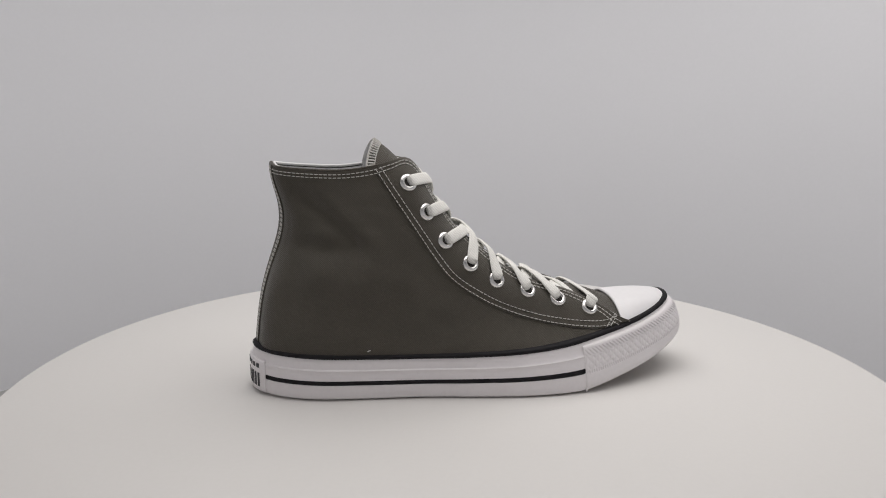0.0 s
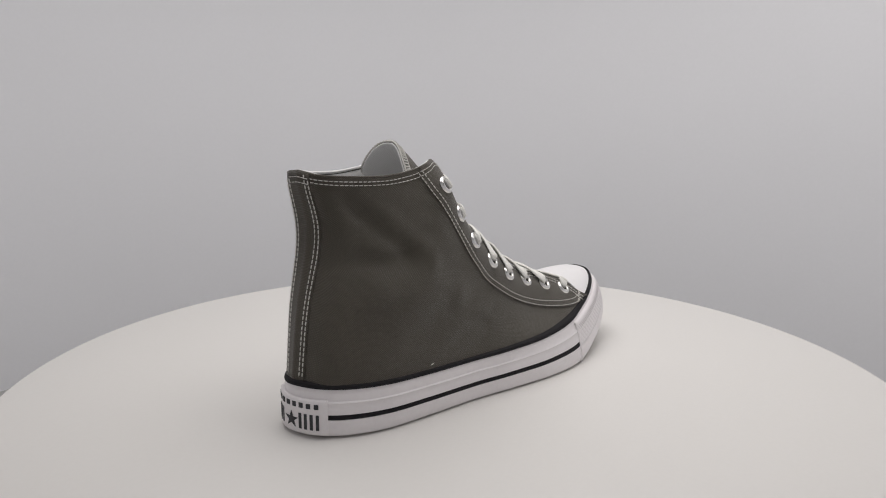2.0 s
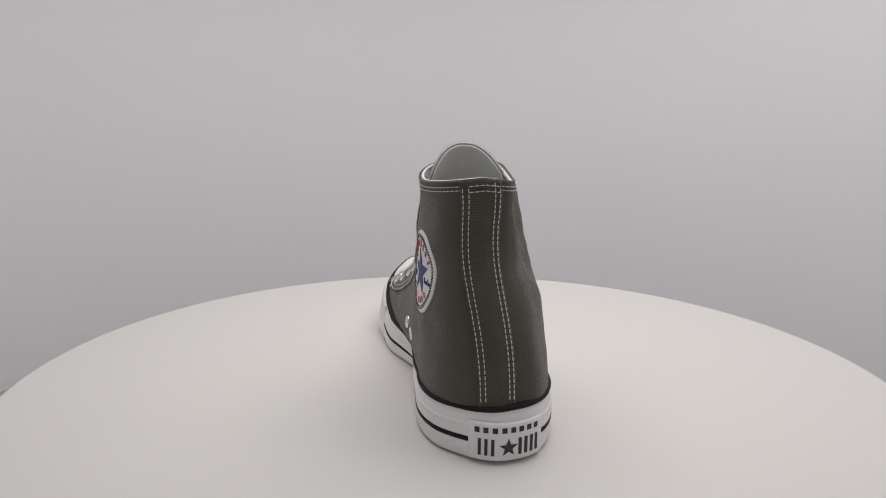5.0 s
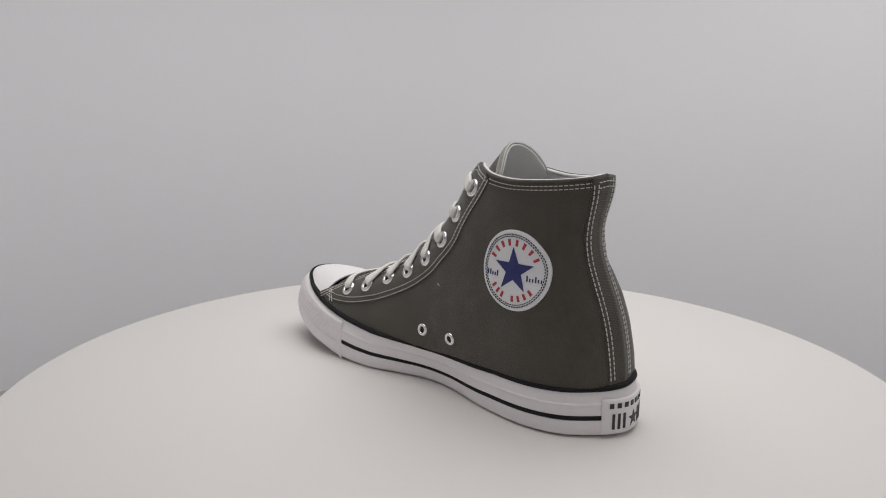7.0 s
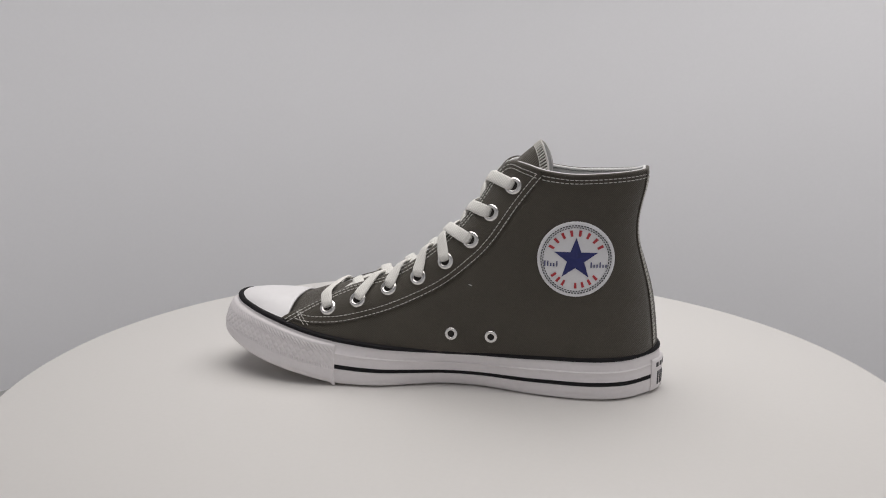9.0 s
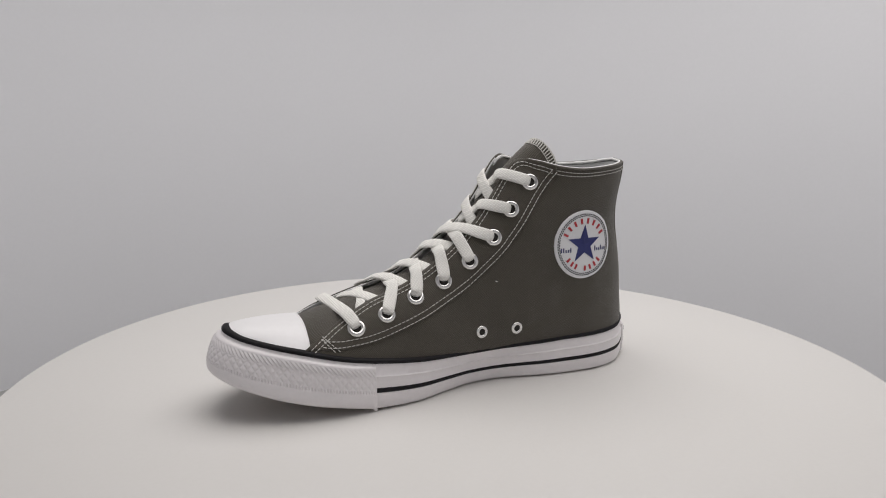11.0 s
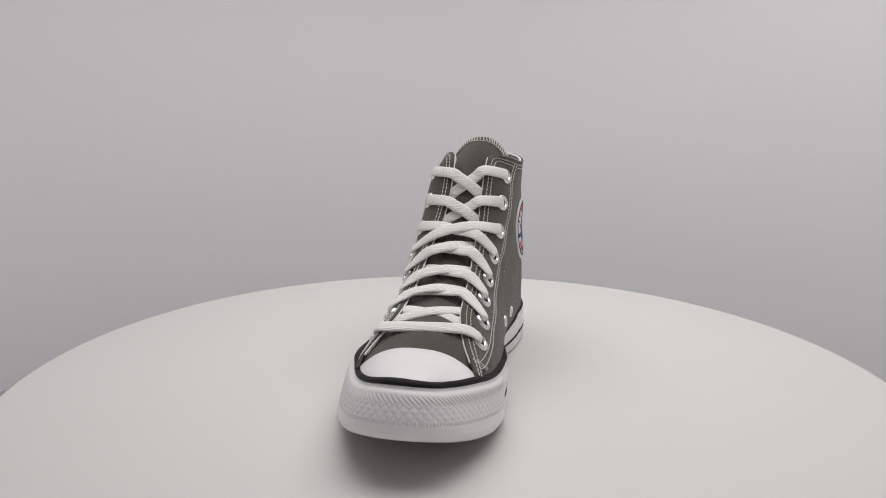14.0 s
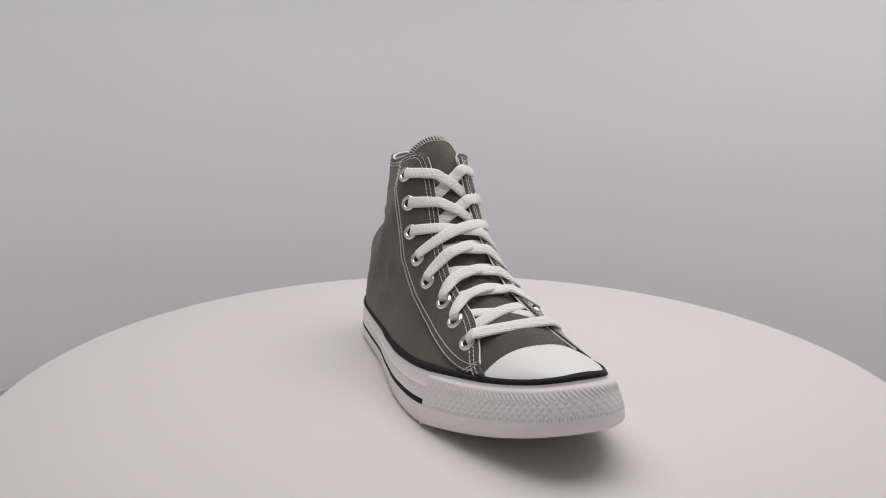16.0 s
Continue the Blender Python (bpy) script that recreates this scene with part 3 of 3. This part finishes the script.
def ribbon(name, pts, nms, widths, thick=1.1):
    P = spline(pts, 7)
    N = unit(spline(nms, 7))
    W = spline([(w, 0) for w in widths], 7)[:, 0]
    T = unit(np.gradient(P, axis=0))
    B = unit(np.cross(T, N))
    N = unit(np.cross(B, T))
    rows_ = []
    for cx, cz in ((-1, 0.0), (-0.92, 0.6), (-0.6, 0.95), (0, 1.05), (0.6, 0.95), (0.92, 0.6), (1, 0), (0.92, -0.6), (0.5, -0.95), (-0.5, -0.95), (-0.92, -0.6)):
        rows_.append(P + B * (W * cx)[:, None] + N * thick * cz)
    v_, f_ = grid(np.array(rows_ + rows_[:1]))
    c_ = len(P)
    f_ += [tuple(i * c_ for i in range(11)), tuple(i * c_ + c_ - 1 for i in range(10, -1, -1))]
    return part(name, v_, f_, COTTON, shoe)


OTHER = {"outer": "inner", "inner": "outer"}


def lace_start(side, r, toward):
    p, n_ = EYE_AT[side, r]
    d = unit(toward - p)
    return [p - n_ * 1.2 + d * 0.3, p + n_ * 1.5 + d * 1.6, p + n_ * 3.0 + d * 5.0], [unit(d * 0.6 + n_), unit(n_ + d * 0.3), n_], [2.3, 3.2, 4.1]


def lace_over(side, r, to_row, lift):
    """From an eyelet over its own stay, across the tongue and under the far stay."""
    o = OTHER[side]
    near, nn = throat(side, r + (to_row - r) * (0.3 if to_row > r else 0.5))
    far, fn = throat(o, r + (to_row - r) * 1.0)
    pts, nms, ws = lace_start(side, r, near)
    mid_ = near * 0.45 + far * 0.55
    pts += [near + nn * 2.6, near * 0.74 + far * 0.26 + nn * (2.0 + lift * 0.8), mid_ + fn * (0.8 + lift), far * 0.88 + near * 0.12 - fn * 1.4, far + unit(far - near) * 2.5 - fn * 5.2]
    nms += [nn, nn, fn, fn, fn]
    ws += [4.2, 4.2, 4.2, 4.2, 4.0]
    ribbon("lace", pts, nms, ws)


def lace_both(r_outer, r_inner, lift):
    """From an outer eyelet over the throat to an inner one."""
    a_, an = throat("outer", r_outer + (r_inner - r_outer) * 0.3)
    b_, bn = throat("inner", r_inner + (r_outer - r_inner) * 0.3)
    p1, n1, w1 = lace_start("outer", r_outer, a_)
    p2, n2, w2 = lace_start("inner", r_inner, b_)
    pts = p1 + [a_ + an * 2.8, (a_ + b_) / 2 + (an + bn) / 2 * (3.0 + lift), b_ + bn * 2.8] + p2[::-1]
    ribbon("lace", pts, n1 + [an, unit(an + bn), bn] + n2[::-1], w1 + [4.2] * 3 + w2[::-1])


for r in (1, 2):
    lace_over("outer", r, r + 1, 1.6)
    lace_over("inner", r, r + 1, -0.7)
lace_both(3, 4, 0.2)
lace_both(4, 3, 2.4)
for r in (5, 6, 7):
    lace_over("outer", r, r - 1, 2.5)
    lace_over("inner", r, r - 1, 0.4)
lace_both(8, 8, 0.5)
for side in HEAD:  # the hidden cross between the two lowest rows
    o = OTHER[side]
    a_, an = throat(side, 7.55)
    b_, bn = throat(o, 7.05)
    lift = 1.5 if side == "outer" else 0.0
    d = unit(b_ - a_)
    ribbon("lace", [a_ - d * 2.5 - an * 5.0, a_ + d * 2 - an * 1.5, (a_ + b_) / 2 + an * lift, b_ - d * 2 - bn * 1.5, b_ + d * 2.5 - bn * 5.0], [an, an, an, bn, bn], [4.1] * 5)

# keeper tab on the tongue
tab, tn = c[52] + nrm[52] * 1.3, nrm[52]
tt = tan[52]
rows_ = []
for u_ in np.linspace(-1, 1, 5):
    rows_.append([tab + np.array([0, 1.0, 0]) * 7.5 * u_ + tt * w + tn * (1.2 - 0.5 * u_ * u_) for w in np.linspace(-4, 4, 4)])
P = np.array(rows_)
part("lace_keeper", *closed(P, P - tn * 1.6), CANVAS, shoe)
for w in (-3.4, 3.4):
    stitches([tab + np.array([0, u_, 0]) + tt * w + tn * 1.0 for u_ in np.linspace(-6.5, 6.5, 9)], [tn] * 9, pitch=2.6)

# ---- round ankle patch ----
patch_c = np.array([-84.2, 94.6])


def patch_point(u_, w, off):
    return on_side("inner", patch_c[0] - u_, patch_c[1] + w, off)[0]


rows_ = []
ang_ = np.linspace(0, 2 * math.pi, 56, endpoint=False)
for r, o in ((0.01, 1.1), (6, 1.1), (12, 1.1), (17, 1.1), (21, 1.1), (23.6, 1.1), (24.2, 0.9), (24.5, 0.4), (24.5, -0.3)):
    rows_.append([patch_point(r * math.cos(t), r * math.sin(t), o) for t in ang_])
ankle_patch = part("ankle_patch", *grid(np.array(rows_), wrap=True), PATCH, shoe, "round white vinyl patch")


def decal(name, polys, mat, parent, place, joined=False):
    """Flat raised shapes laid on a curved face, each a polygon in its own plane coordinates."""
    verts, faces = [], []
    for poly in polys:
        if not joined:
            verts, faces = [], []
        o_, m = len(verts), len(poly)
        verts += [place(x, y, 0.35) for x, y in poly] + [place(x, y, -0.2) for x, y in poly]
        cx, cy = np.mean(poly, axis=0)
        verts.append(place(cx, cy, 0.35))
        faces += [(o_ + i, o_ + (i + 1) % m, o_ + 2 * m) for i in range(m)]
        faces += [(o_ + i, o_ + m + i, o_ + m + (i + 1) % m, o_ + (i + 1) % m) for i in range(m)]
        if not joined:
            part(name, verts, faces, mat, parent, smooth=False)
    if joined:
        tagged(part(name, verts, faces, mat, parent, smooth=False), kind="stuff")


def star(r, inner=0.40, turn=90):
    return [((r if k % 2 == 0 else r * inner) * math.cos(radians(turn + 36 * k)), (r if k % 2 == 0 else r * inner) * math.sin(radians(turn + 36 * k))) for k in range(10)]


def arc_bar(r0, r1, a0, a1, n_=5):
    t = [a0 + (a1 - a0) * k / n_ for k in range(n_ + 1)]
    return [(r1 * math.cos(radians(v)), r1 * math.sin(radians(v))) for v in t] + [(r0 * math.cos(radians(v)), r0 * math.sin(radians(v))) for v in t[::-1]]


on_patch = lambda x, y, o: patch_point(x, y, 1.1 + o)
decal("star", [star(14.2)], BLUE, ankle_patch, on_patch)
decal("red_bar", [arc_bar(15.1, 19.0, a0 - 1, a0 - 6.5, 2) for a0 in np.linspace(158, 32, 8)], RED, ankle_patch, on_patch)
decal("red_bar", [arc_bar(15.2, 18.8, a0 + 1, a0 + 6.2, 2) for a0 in (214, 228, 241, 268, 283, 298, 313)], RED, ankle_patch, on_patch)
decal("dashed_ring", [arc_bar(21.6, 22.2, a0, a0 + 3.4, 1) for a0 in range(0, 360, 5)] + [arc_bar(20.4, 20.9, a0 + 2.5, a0 + 5.6, 1) for a0 in range(0, 360, 5)], INK, ankle_patch, on_patch, joined=True)
bar = lambda x0, x1, y0, y1: [(x0, y0), (x1, y0), (x1, y1), (x0, y1)]
decal("ink_bar", [bar(-19.6 + k * 1.9, -18.9 + k * 1.9, -5.0, -3.0 + (1.4 if k in (0, 1, 4) else 0)) for k in range(5)], BLUE, ankle_patch, on_patch)
decal("ink_bar", [bar(9.4 + k * 1.85, 10.1 + k * 1.85, -5.2, -3.2 + (1.5 if k in (0, 3) else 0)) for k in range(6)], BLUE, ankle_patch, on_patch)

# two bits of white lint on the cloth
for side, x, z in (("inner", -16.0, 73.0), ("outer", -66.0, 33.2)):
    on_cloth = lambda u_, w, o: on_side(side, x + u_, z + w, 0.1 + o)[0]
    decal("lint", [[(-1.3, -0.4), (0.2, -0.3), (1.4, 0.5), (0.1, 0.4)]], THREAD, shoe, on_cloth)

# ---- heel label ----
HEEL = np.roll(RING, len(RING) // 2, 0)
mid_h = len(RING) // 2
hs = np.concatenate([[0], np.cumsum(np.linalg.norm(np.diff(HEEL, axis=0), axis=1))])
s0 = hs[mid_h]


def label_point(x, y, off):
    """x to the right as seen from behind, from the label's middle; y up from the ground."""
    q_ = np.interp(s0 + LABEL_MID + x, hs, np.arange(len(HEEL))) - mid_h
    q_ = np.array([q_ % len(RING)])
    lo_, hi_ = ring_at(wall(0.0, 0.0), q_)[0], ring_at(wall(1.0, 0.0), q_)[0]
    o_ = ring_at(OUT, q_)[0]
    h = (y - lo_[2]) / (hi_[2] - lo_[2])
    return lo_ + (hi_ - lo_) * h + np.array([*o_, 0]) * off


LABEL_MID = 1.0
xs, ys = np.linspace(-22.5, 22.5, 31), np.array([2.4, 3.0, 8, 14, 20, 23.2, 23.8])
face = np.array([[label_point(x, y, 1.5 - (0.6 if y in (2.4, 23.8) or abs(x) > 22 else 0)) for x in xs] for y in ys])
backf = np.array([[label_point(x, y, -0.6) for x in xs] for y in ys])
heel_label = part("heel_label", *closed(face, backf), RUBBER, shoe, "white rubber heel label with black marks", sharp=50)
on_label = lambda x, y, o: label_point(x, y, 1.5 + o)
decal("ink_bar", [bar(-18.4 + k * 4.75, -15.8 + k * 4.75, 18.5, 21.5) for k in range(8)], INK, heel_label, on_label)
decal("ink_bar", [bar(-16.5 + k * 3.5, -14.9 + k * 3.5, 5.6, 15.0) for k in range(3)] + [bar(5.0 + k * 3.6, 6.8 + k * 3.6, 5.6, 15.0) for k in range(4)], INK, heel_label, on_label)
decal("star", [[(x - 0.6, y + 10.0) for x, y in star(5.2)]], INK, heel_label, on_label)


# ---- the turning ----
def motions():
    rows = [(float(t), pose(0, 0, 0, 0, 0, 10.607 + 17.5866 * t)) for t in range(17)]
    walk(shoe, rows)
    walk(turntable, rows)


motions()
